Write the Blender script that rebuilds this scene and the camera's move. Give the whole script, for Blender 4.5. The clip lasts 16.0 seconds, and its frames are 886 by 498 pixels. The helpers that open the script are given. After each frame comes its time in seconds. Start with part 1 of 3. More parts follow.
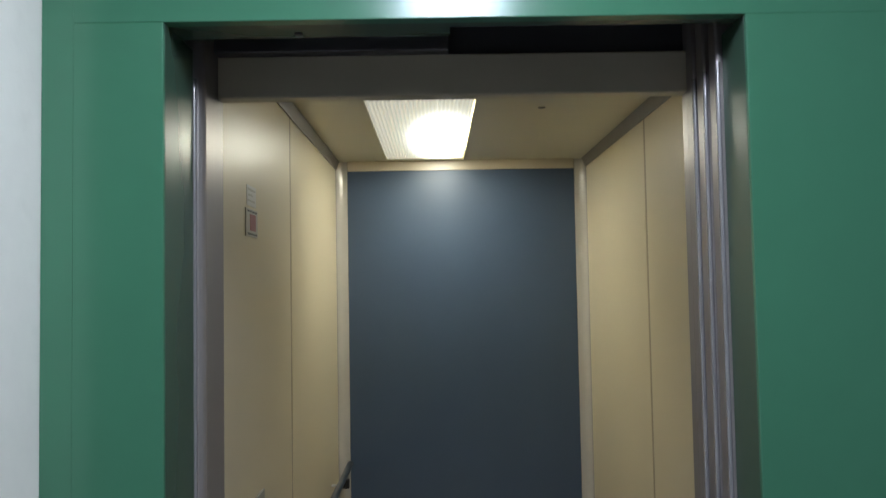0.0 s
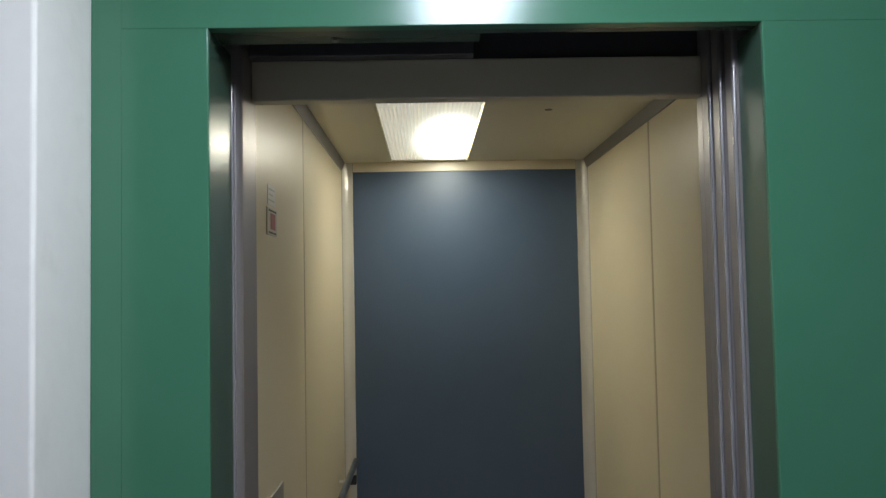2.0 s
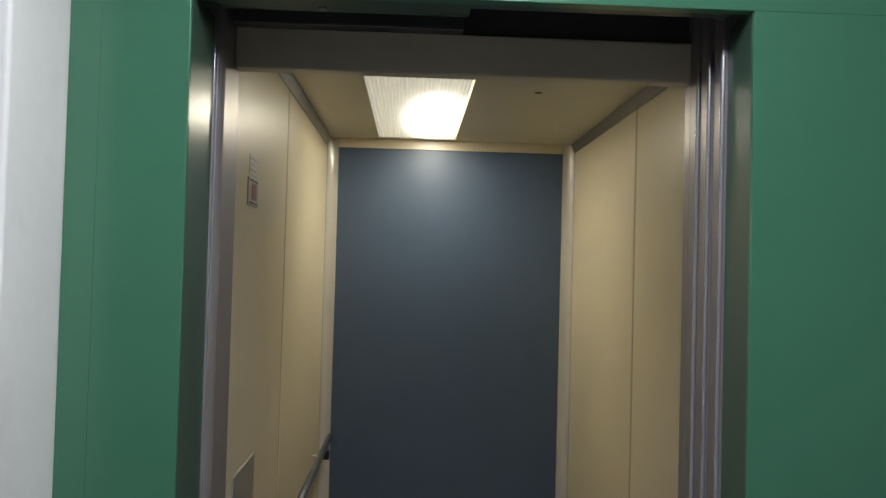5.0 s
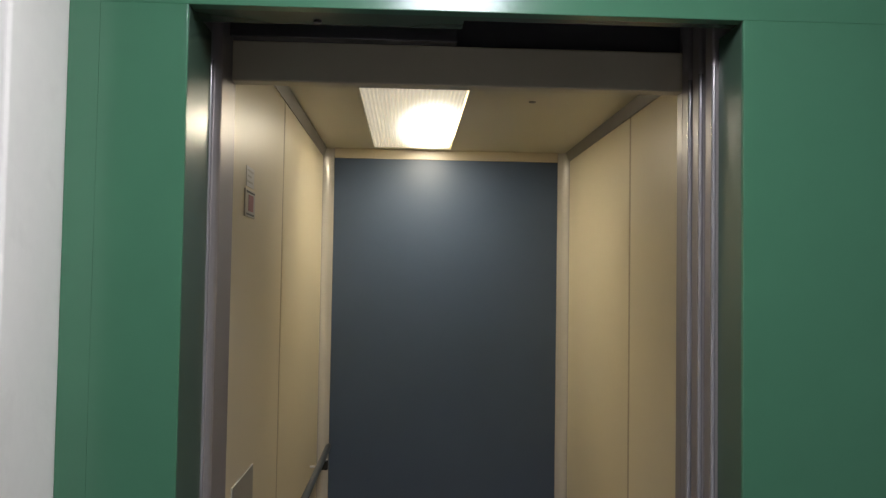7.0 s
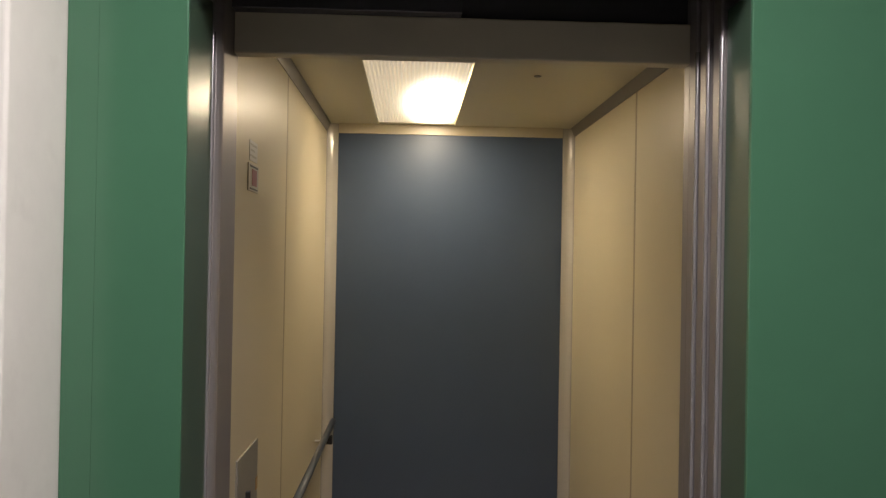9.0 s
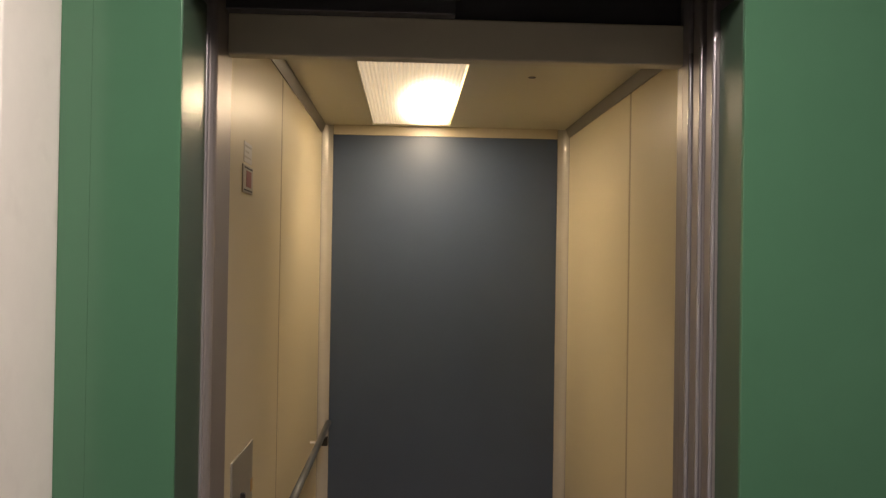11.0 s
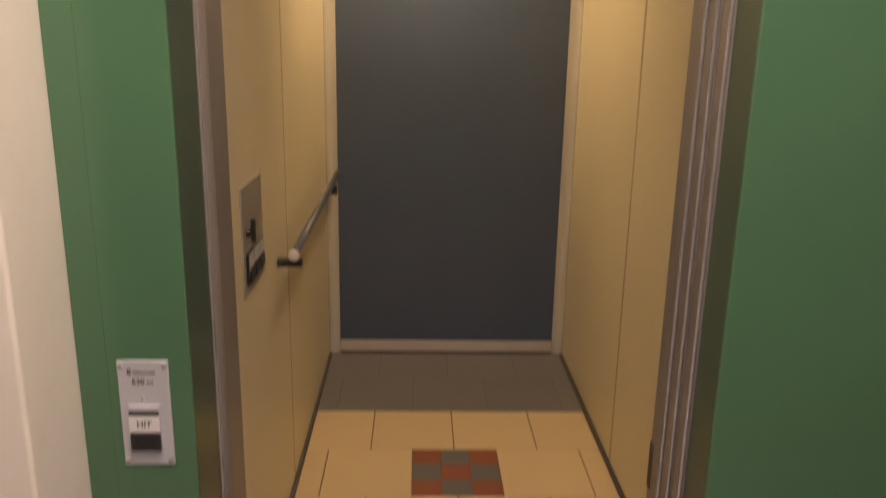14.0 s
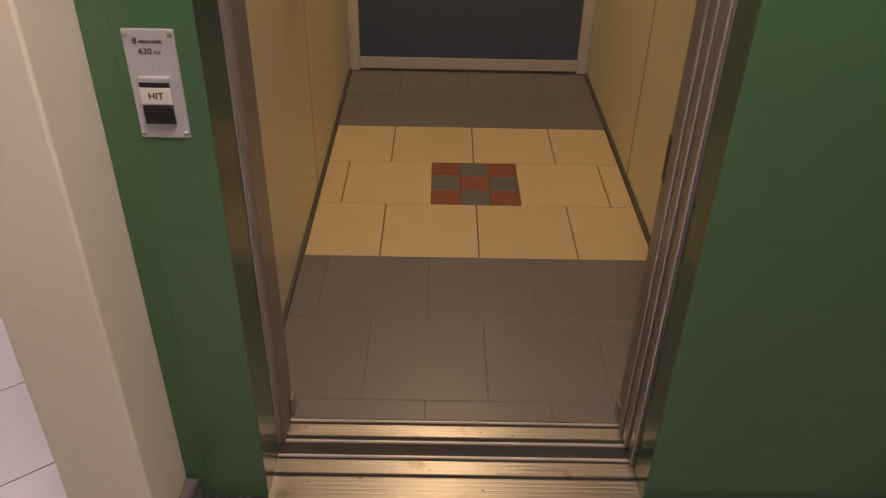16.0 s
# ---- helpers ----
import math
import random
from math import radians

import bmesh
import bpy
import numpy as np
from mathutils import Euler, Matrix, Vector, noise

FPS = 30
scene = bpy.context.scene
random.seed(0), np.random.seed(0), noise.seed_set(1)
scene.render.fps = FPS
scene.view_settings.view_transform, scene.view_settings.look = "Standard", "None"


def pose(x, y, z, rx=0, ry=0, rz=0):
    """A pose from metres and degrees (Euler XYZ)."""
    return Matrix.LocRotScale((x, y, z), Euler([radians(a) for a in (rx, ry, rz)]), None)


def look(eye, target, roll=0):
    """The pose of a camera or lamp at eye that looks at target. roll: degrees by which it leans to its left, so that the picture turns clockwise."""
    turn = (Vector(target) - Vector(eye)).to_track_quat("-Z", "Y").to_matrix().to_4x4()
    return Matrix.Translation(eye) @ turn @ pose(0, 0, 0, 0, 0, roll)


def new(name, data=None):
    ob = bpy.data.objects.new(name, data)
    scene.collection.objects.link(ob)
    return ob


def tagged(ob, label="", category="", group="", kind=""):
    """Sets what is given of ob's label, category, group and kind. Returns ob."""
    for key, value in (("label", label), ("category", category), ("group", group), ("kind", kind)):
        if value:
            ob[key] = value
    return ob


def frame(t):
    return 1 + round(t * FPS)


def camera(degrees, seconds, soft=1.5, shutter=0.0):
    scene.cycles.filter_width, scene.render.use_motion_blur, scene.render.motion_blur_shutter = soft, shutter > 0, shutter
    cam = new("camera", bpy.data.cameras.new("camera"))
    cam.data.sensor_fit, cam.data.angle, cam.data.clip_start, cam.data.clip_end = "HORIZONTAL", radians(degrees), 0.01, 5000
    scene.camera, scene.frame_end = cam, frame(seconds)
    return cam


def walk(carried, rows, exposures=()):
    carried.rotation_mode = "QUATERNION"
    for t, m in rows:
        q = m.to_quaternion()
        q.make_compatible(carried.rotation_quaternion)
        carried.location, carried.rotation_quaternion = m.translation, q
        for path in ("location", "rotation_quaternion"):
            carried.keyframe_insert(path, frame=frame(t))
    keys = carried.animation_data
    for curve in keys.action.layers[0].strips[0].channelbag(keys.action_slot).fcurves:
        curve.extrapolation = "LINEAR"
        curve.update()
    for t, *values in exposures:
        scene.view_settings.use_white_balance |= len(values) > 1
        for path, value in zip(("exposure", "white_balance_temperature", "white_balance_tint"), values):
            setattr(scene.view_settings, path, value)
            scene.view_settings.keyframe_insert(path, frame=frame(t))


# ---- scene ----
cam = camera(57.9, 16.0, soft=1.3, shutter=0.5)
PATH = [
    (0, (-0.11, -1.259, 1.585), (-0.094, 0.738, 1.68), -1.0),
    (0.5, (-0.155, -1.281, 1.599), (-0.101, 0.713, 1.745), -0.5),
    (1, (-0.174, -1.298, 1.59), (-0.13, 0.7, 1.666), 0.1),
    (1.5, (-0.174, -1.305, 1.58), (-0.126, 0.693, 1.658), -0.1),
    (2, (-0.169, -1.31, 1.576), (-0.13, 0.687, 1.674), -1.1),
    (2.5, (-0.163, -1.305, 1.575), (-0.116, 0.693, 1.64), -0.2),
    (3, (-0.16, -1.306, 1.573), (-0.121, 0.693, 1.637), 0.8),
    (5.5, (-0.16, -1.298, 1.571), (-0.071, 0.7, 1.621), 1.5),
    (6, (-0.158, -1.303, 1.571), (-0.059, 0.694, 1.638), 1.4),
    (6.5, (-0.158, -1.308, 1.57), (-0.074, 0.689, 1.647), 1.2),
    (7, (-0.16, -1.31, 1.571), (-0.075, 0.686, 1.645), 0.9),
    (7.5, (-0.158, -1.309, 1.572), (-0.067, 0.689, 1.617), 0.7),
    (8, (-0.159, -1.308, 1.572), (-0.075, 0.69, 1.613), 0.9),
    (8.5, (-0.159, -1.305, 1.57), (-0.08, 0.693, 1.592), 1.3),
    (9, (-0.159, -1.303, 1.567), (-0.084, 0.696, 1.583), 1.0),
    (11.5, (-0.155, -1.305, 1.566), (-0.065, 0.693, 1.586), 0.8),
    (12, (-0.153, -1.303, 1.565), (-0.066, 0.695, 1.576), 0.5),
    (12.5, (-0.153, -1.304, 1.563), (-0.069, 0.694, 1.577), 0.7),
    (13, (-0.152, -1.305, 1.562), (-0.074, 0.693, 1.568), 0.8),
    (13.5, (-0.133, -1.334, 1.529), (-0.08, 0.654, 1.324), 1.6),
    (14, (-0.143, -1.29, 1.456), (-0.077, 0.638, 0.929), 1.1),
    (14.5, (-0.128, -1.293, 1.417), (-0.082, 0.547, 0.634), 0.1),
    (15, (-0.13, -1.292, 1.382), (-0.082, 0.443, 0.387), 0.5),
    (15.5, (-0.128, -1.295, 1.362), (-0.117, 0.372, 0.257), 0.7),
    (16, (-0.128, -1.3, 1.361), (-0.113, 0.362, 0.248), 1.3),
]
walk(cam, [(t, look(eye, target, roll)) for t, eye, target, roll in PATH],
     exposures=[(0.0, -0.12, 5150, 12), (0.5, -0.21, 5150, 12), (1.5, -0.20, 5200, 13), (3.0, -0.24, 5250, 13), (5.5, -0.22, 5500, 16), (7.0, -0.20, 5700, 18),
                (9.0, -0.18, 6300, 22), (12.5, -0.16, 7400, 28), (13.4, -0.14, 7900, 29), (14.0, 0.18, 8400, 33), (14.6, 0.18, 8450, 33),
                (15.2, 0.04, 8500, 33), (16.0, -0.04, 8400, 33)])

# ---- world: the place is indoors, lit by lamps, one of them added ----
world = bpy.data.worlds.new("world")
scene.world = world
world.use_nodes = True
world.node_tree.nodes["Background"].inputs["Color"].default_value = (0.8, 0.9, 1.0, 1)
world.node_tree.nodes["Background"].inputs["Strength"].default_value = 0.02

LANDING_LAMP = 46.0
ADDED_PASSAGE_LAMP = 66.0
CAR_LAMP_BASE = 0.38
CAR_LAMP_CORE = 61.0


# ---- materials ----
def mat(name, color, rough=0.5, metal=0.0, vary=0.12, scale=8.0, grain=0.0, grain_scale=220.0, bump=0.0,
        stretch=(1, 1, 1), rough_vary=0.08, coat=0.0, per_piece=0.0, dirt=0.0, specular=0.5):
    m = bpy.data.materials.new(name)
    m.use_nodes = True
    nt = m.node_tree
    n, l = nt.nodes, nt.links
    p = n["Principled BSDF"]
    p.inputs["Metallic"].default_value = metal
    p.inputs["Specular IOR Level"].default_value = specular
    p.inputs["Coat Weight"].default_value = coat
    p.inputs["Coat Roughness"].default_value = 0.06
    tc = n.new("ShaderNodeTexCoord")
    mp = n.new("ShaderNodeMapping")
    mp.inputs["Scale"].default_value = stretch
    l.new(tc.outputs["Object"], mp.inputs["Vector"])
    big = n.new("ShaderNodeTexNoise")
    big.inputs["Scale"].default_value = scale
    big.inputs["Detail"].default_value = 5
    l.new(mp.outputs["Vector"], big.inputs["Vector"])
    fine = n.new("ShaderNodeTexNoise")
    fine.inputs["Scale"].default_value = grain_scale
    fine.inputs["Detail"].default_value = 3
    l.new(mp.outputs["Vector"], fine.inputs["Vector"])
    total = n.new("ShaderNodeMath")
    total.operation = "MULTIPLY_ADD"
    l.new(big.outputs["Fac"], total.inputs[0])
    total.inputs[1].default_value = 2 * vary
    total.inputs[2].default_value = 1 - vary
    g = n.new("ShaderNodeMath")
    g.operation = "MULTIPLY_ADD"
    l.new(fine.outputs["Fac"], g.inputs[0])
    g.inputs[1].default_value = 2 * grain
    g.inputs[2].default_value = 1 - grain
    both = n.new("ShaderNodeMath")
    both.operation = "MULTIPLY"
    l.new(total.outputs[0], both.inputs[0])
    l.new(g.outputs[0], both.inputs[1])
    last = both
    if per_piece:
        info = n.new("ShaderNodeObjectInfo")
        r = n.new("ShaderNodeMath")
        r.operation = "MULTIPLY_ADD"
        l.new(info.outputs["Random"], r.inputs[0])
        r.inputs[1].default_value = 2 * per_piece
        r.inputs[2].default_value = 1 - per_piece
        x = n.new("ShaderNodeMath")
        x.operation = "MULTIPLY"
        l.new(last.outputs[0], x.inputs[0])
        l.new(r.outputs[0], x.inputs[1])
        last = x
    mul = n.new("ShaderNodeVectorMath")
    mul.operation = "SCALE"
    mul.inputs[0].default_value = color
    l.new(last.outputs[0], mul.inputs["Scale"])
    out = mul.outputs["Vector"]
    if dirt:
        # scuffs: sparse darker smears with a shape of their own
        sm = n.new("ShaderNodeTexNoise")
        sm.inputs["Scale"].default_value = 14
        sm.inputs["Detail"].default_value = 6
        l.new(tc.outputs["Object"], sm.inputs["Vector"])
        ramp = n.new("ShaderNodeMapRange")
        ramp.inputs["From Min"].default_value = 0.6
        ramp.inputs["From Max"].default_value = 0.75
        ramp.inputs["To Max"].default_value = dirt
        l.new(sm.outputs["Fac"], ramp.inputs["Value"])
        mix = n.new("ShaderNodeMix")
        mix.data_type = "RGBA"
        l.new(ramp.outputs["Result"], mix.inputs["Factor"])
        l.new(out, mix.inputs["A"])
        mix.inputs["B"].default_value = (color[0] * 0.45, color[1] * 0.42, color[2] * 0.38, 1)
        out = mix.outputs["Result"]
    l.new(out, p.inputs["Base Color"])
    rr = n.new("ShaderNodeMath")
    rr.operation = "MULTIPLY_ADD"
    l.new(big.outputs["Fac"], rr.inputs[0])
    rr.inputs[1].default_value = 2 * rough_vary
    rr.inputs[2].default_value = max(rough - rough_vary, 0.02)
    l.new(rr.outputs[0], p.inputs["Roughness"])
    if bump:
        b = n.new("ShaderNodeBump")
        b.inputs["Strength"].default_value = 1.0
        b.inputs["Distance"].default_value = bump
        l.new(fine.outputs["Fac"], b.inputs["Height"])
        l.new(b.outputs["Normal"], p.inputs["Normal"])
    return m


def lamp_mat(name, color, strength):
    m = bpy.data.materials.new(name)
    m.use_nodes = True
    p = m.node_tree.nodes["Principled BSDF"]
    p.inputs["Base Color"].default_value = (0.8, 0.8, 0.78, 1)
    p.inputs["Emission Color"].default_value = (*color, 1)
    p.inputs["Emission Strength"].default_value = strength
    return m


def bulb_diffuser_mat(name, color, base, core, centre, size):
    """A ribbed acrylic lamp cover, brightest where the bulb sits behind it."""
    m = bpy.data.materials.new(name)
    m.use_nodes = True
    n, l = m.node_tree.nodes, m.node_tree.links
    p = n["Principled BSDF"]
    p.inputs["Base Color"].default_value = (0.75, 0.72, 0.62, 1)
    p.inputs["Roughness"].default_value = 0.25
    geo = n.new("ShaderNodeNewGeometry")
    sub = n.new("ShaderNodeVectorMath")
    sub.operation = "SUBTRACT"
    l.new(geo.outputs["Position"], sub.inputs[0])
    sub.inputs[1].default_value = centre
    div = n.new("ShaderNodeVectorMath")
    div.operation = "DIVIDE"
    l.new(sub.outputs[0], div.inputs[0])
    div.inputs[1].default_value = size
    dot = n.new("ShaderNodeVectorMath")
    dot.operation = "DOT_PRODUCT"
    l.new(div.outputs[0], dot.inputs[0])
    l.new(div.outputs[0], dot.inputs[1])
    neg = n.new("ShaderNodeMath")
    neg.operation = "MULTIPLY"
    neg.inputs[1].default_value = -1
    l.new(dot.outputs["Value"], neg.inputs[0])
    ex = n.new("ShaderNodeMath")
    ex.operation = "EXPONENT"
    l.new(neg.outputs[0], ex.inputs[0])
    wide = n.new("ShaderNodeMath")
    wide.operation = "POWER"
    l.new(ex.outputs[0], wide.inputs[0])
    wide.inputs[1].default_value = 0.13
    haze = n.new("ShaderNodeMath")
    haze.operation = "MULTIPLY_ADD"
    l.new(wide.outputs[0], haze.inputs[0])
    haze.inputs[1].default_value = 0.45
    haze.inputs[2].default_value = base
    st = n.new("ShaderNodeMath")
    st.operation = "MULTIPLY_ADD"
    l.new(ex.outputs[0], st.inputs[0])
    st.inputs[1].default_value = core
    l.new(haze.outputs[0], st.inputs[2])
    p.inputs["Emission Color"].default_value = (*color, 1)
    l.new(st.outputs[0], p.inputs["Emission Strength"])
    return m


GREEN = mat("green_gloss_paint", (0.053, 0.150, 0.082), rough=0.17, vary=0.10, scale=2.5, grain=0.03, bump=0.0,
            grain_scale=22, rough_vary=0.04)
# darker copy of the green: shade in reveals and soffit put into colour
GREEN_SHADED = mat("shaded_green_enamel", (0.050, 0.088, 0.058), rough=0.25, specular=0.32, vary=0.08, scale=2.5, rough_vary=0.03)
CREAM = mat("cream_laminate", (0.630, 0.558, 0.388), rough=0.36, vary=0.05, scale=3, grain=0.03, rough_vary=0.05,
            bump=0.00005, grain_scale=400)
CREAM_CEIL = mat("cream_painted_metal", (0.58, 0.54, 0.39), rough=0.38, vary=0.05, scale=3)
CORNICE = mat("grey_beige_metal", (0.19, 0.175, 0.15), rough=0.4, vary=0.06)
SLATE = mat("slate_blue_laminate", (0.061, 0.090, 0.149), rough=0.38, vary=0.08, scale=4, grain=0.06, bump=0.00006,
            grain_scale=500, rough_vary=0.04)
TRIM = mat("pale_enamel_trim", (0.56, 0.50, 0.38), rough=0.22, vary=0.05)
STEEL = mat("grey_brushed_steel", (0.255, 0.230, 0.215), rough=0.36, metal=0.45, vary=0.08, grain=0.07, stretch=(1, 1, 0.04),
            grain_scale=300)
HIGHLIGHT_STEEL = mat("edge_highlight_steel", (0.48, 0.455, 0.450), rough=0.21, metal=0.7, rough_vary=0.02, vary=0.04)
STEEL_DARK = mat("dark_steel", (0.13, 0.125, 0.12), rough=0.45, metal=0.6, vary=0.15)
HEADER = mat("brown_grey_enamel", (0.55, 0.49, 0.33), rough=0.34, vary=0.08)
ALU = mat("worn_aluminium", (0.365, 0.335, 0.31), rough=0.34, metal=0.9, vary=0.16, scale=20, grain=0.14,
          stretch=(0.04, 1, 1), grain_scale=400, dirt=0.8)
ALU_TRIM = mat("satin_aluminium", (0.56, 0.52, 0.50), rough=0.35, metal=0.25, vary=0.06)
POST = mat("pale_grey_enamel", (0.56, 0.54, 0.50), rough=0.20, metal=0.2, vary=0.05)
SIGN = mat("dull_grey_sign", (0.46, 0.43, 0.37), rough=0.4, vary=0.08)
# black for recesses: their shade is put into the base colour
GAP_SHADE = mat("gap_shade_black", (0.040, 0.036, 0.035), rough=0.8, vary=0.2)
RUBBER = mat("black_plastic", (0.015, 0.015, 0.016), rough=0.35, vary=0.1)
RAIL = mat("dark_grey_steel", (0.085, 0.100, 0.118), rough=0.35, metal=0.2, vary=0.08)
CAP = mat("pale_plastic_cap", (0.62, 0.60, 0.56), rough=0.3, vary=0.05)
PLATE = mat("satin_silver_plate", (0.53, 0.55, 0.60), rough=0.36, metal=0.35, vary=0.05, grain=0.04)
PANEL_STEEL = mat("brushed_panel_steel", (0.38, 0.365, 0.32), rough=0.42, metal=0.5, vary=0.06, grain=0.1,
                  stretch=(1, 0.05, 1), grain_scale=300)
WHITE = mat("white_label", (0.66, 0.66, 0.66), rough=0.4, vary=0.03)
INK = mat("black_ink", (0.02, 0.02, 0.022), rough=0.5, vary=0.05)
RED = mat("red_print", (0.26, 0.035, 0.035), rough=0.4, vary=0.08)
ORANGE = mat("orange_sticker", (0.42, 0.25, 0.08), rough=0.4, vary=0.08)
CHROME = mat("chrome_screw", (0.78, 0.77, 0.75), rough=0.22, metal=0.7, vary=0.05)
PLASTER = mat("white_painted_plaster", (0.76, 0.73, 0.65), rough=0.75, vary=0.04, scale=5, grain=0.03, bump=0.0006,
              grain_scale=45, dirt=0.12, specular=0.25)
UNSEEN_WALL_GREY = mat("unseen_wall_grey", (0.30, 0.30, 0.29), rough=0.6, vary=0.04, grain=0.02, bump=0.0004)
CEIL_PAINT = mat("white_ceiling_paint", (0.78, 0.78, 0.77), rough=0.7, vary=0.03)
BEIGE_TILE = mat("beige_ceramic_tile", (0.56, 0.43, 0.25), rough=0.34, vary=0.06, scale=7, grain=0.05, per_piece=0.04,
                 bump=0.0001)
GREY_TILE = mat("grey_ceramic_tile", (0.148, 0.140, 0.142), rough=0.36, vary=0.10, scale=7, grain=0.06, per_piece=0.04,
                bump=0.0001)
RED_TILE = mat("terracotta_tile", (0.235, 0.075, 0.040), rough=0.38, vary=0.08, per_piece=0.05)
BLUEGREY_TILE = mat("blue_grey_tile", (0.13, 0.132, 0.128), rough=0.38, vary=0.08, per_piece=0.05)
LILAC_TILE = mat("pale_lilac_tile", (0.43, 0.40, 0.42), rough=0.38, vary=0.05, scale=6, grain=0.03, per_piece=0.02)
GROUT = mat("dark_grout", (0.15, 0.105, 0.065), rough=0.85, vary=0.2, scale=20)
GROUT_GREY = mat("grey_grout", (0.16, 0.15, 0.155), rough=0.85, vary=0.2, scale=20)
GROUT_CAR = mat("brown_grey_grout", (0.150, 0.138, 0.133), rough=0.85, vary=0.15, scale=20)
STONE = mat("grey_stone_skirting", (0.13, 0.125, 0.13), rough=0.5, vary=0.2, scale=40)
JOINT = mat("brown_joint_strip", (0.36, 0.30, 0.20), rough=0.45, vary=0.1)
SHAFT = mat("raw_concrete", (0.10, 0.10, 0.10), rough=0.9, vary=0.2)


# ---- mesh helpers ----
def finish(ob, smooth=False):
    for f in ob.data.polygons:
        f.use_smooth = smooth
    return ob


def mesh_of(name, bm, material, smooth=False):
    bmesh.ops.recalc_face_normals(bm, faces=bm.faces)
    me = bpy.data.meshes.new(name)
    bm.to_mesh(me)
    bm.free()
    me.materials.append(material)
    if smooth:
        for f in me.polygons:
            f.use_smooth = True
    return me


def base(name, place, label="", category="", kind="", group=""):
    ob = new(name)
    ob.location = place
    ob.empty_display_size = 0.05
    return tagged(ob, label, category, group, kind)


def where(ob):
    p = Vector((0, 0, 0))
    while ob:
        p += ob.location
        ob = ob.parent
    return p


def part(name, bm, material, parent=None, label="", smooth=False):
    """Links a bmesh, given in world metres, as one mesh object under a thing or a part."""
    if parent:
        bmesh.ops.translate(bm, verts=bm.verts, vec=-where(parent))
    ob = new(name, mesh_of(name, bm, material, smooth))
    ob.parent = parent
    return tagged(ob, label)


def bx(x0, y0, z0, x1, y1, z1, bevel=0.0, seg=2, bm=None):
    out = bm or bmesh.new()
    made = bmesh.ops.create_cube(out, size=1.0)["verts"]
    for v in made:
        v.co = Vector(((x0 + x1) / 2 + v.co.x * (x1 - x0), (y0 + y1) / 2 + v.co.y * (y1 - y0),
                       (z0 + z1) / 2 + v.co.z * (z1 - z0)))
    if bevel:
        edges = list({e for v in made for e in v.link_edges})
        bmesh.ops.bevel(out, geom=edges, offset=bevel, segments=seg, profile=0.5, affect="EDGES")
    return out


def bev_edges(bm, pick, offset, seg=4):
    edges = [e for e in bm.edges if pick(e)]
    bmesh.ops.bevel(bm, geom=edges, offset=offset, segments=seg, profile=0.5, affect="EDGES")
    return bm


def cyl(a, b, r, r2=None, seg=20, bm=None, bevel=0.0):
    out = bm or bmesh.new()
    a, b = Vector(a), Vector(b)
    m = Matrix.Translation((a + b) / 2) @ (b - a).to_track_quat("Z", "Y").to_matrix().to_4x4()
    bmesh.ops.create_cone(out, cap_ends=True, segments=seg, radius1=r, radius2=r if r2 is None else r2,
                          depth=(b - a).length, matrix=m)
    return out


def rod(a, b, r, seg=24):
    """A long round bar, open at its hidden ends."""
    bm = cyl(a, b, r, seg=seg)
    bmesh.ops.delete(bm, geom=[f for f in bm.faces if len(f.verts) > 4], context="FACES_ONLY")
    return bm


def ball(c, r, bm=None, squash=(1, 1, 1)):
    out = bm or bmesh.new()
    bmesh.ops.create_uvsphere(out, u_segments=20, v_segments=12, radius=r,
                              matrix=Matrix.Translation(c) @ Matrix.Diagonal((*squash, 1)))
    return out


def extrude_x(profile, x0, x1):
    """A bar along x with the closed section given as (y, z)."""
    bm = bmesh.new()
    a = [bm.verts.new((x0, y, z)) for y, z in profile]
    b = [bm.verts.new((x1, y, z)) for y, z in profile]
    bm.faces.new(a)
    bm.faces.new(b[::-1])
    for i in range(len(a)):
        j = (i + 1) % len(a)
        bm.faces.new((a[i], a[j], b[j], b[i]))
    return bm


def extrude_z(profile, z0, z1):
    bm = bmesh.new()
    a = [bm.verts.new((x, y, z0)) for x, y in profile]
    b = [bm.verts.new((x, y, z1)) for x, y in profile]
    bm.faces.new(a[::-1])
    bm.faces.new(b)
    for i in range(len(a)):
        j = (i + 1) % len(a)
        bm.faces.new((a[i], a[j], b[j], b[i]))
    return bm


def lettering(name, text, size, m, material, parent):
    cu = bpy.data.curves.new(name, "FONT")
    cu.body, cu.size, cu.align_x, cu.align_y, cu.extrude = text, size, "CENTER", "CENTER", 0.0002
    cu.offset = size * 0.022
    tmp = bpy.data.objects.new(name, cu)
    scene.collection.objects.link(tmp)
    bpy.context.view_layer.update()
    me = bpy.data.meshes.new_from_object(tmp.evaluated_get(bpy.context.evaluated_depsgraph_get()))
    bpy.data.objects.remove(tmp)
    me.transform(Matrix.Translation(-where(parent)) @ m)
    me.materials.clear()
    me.materials.append(material)
    ob = new(name, me)
    ob.parent = parent
    return ob


random.seed(7)

# ---- plan, metres ----
FY = -0.205            # green lift front
XL, XR, ZT = -0.469, 0.309, 1.944   # landing opening
CW = 0.538             # half width inside the car
CB, CF = 2.190, 0.0    # back wall and front of the car
CH = 2.134             # car ceiling
PIER_X, PIER_L, PIER_Y = -0.631, -0.783, -0.361
ROOM_L, ROOM_R, ROOM_B, ROOM_F, ROOM_H = -2.6, 1.7, -3.5, 3.2, 2.34

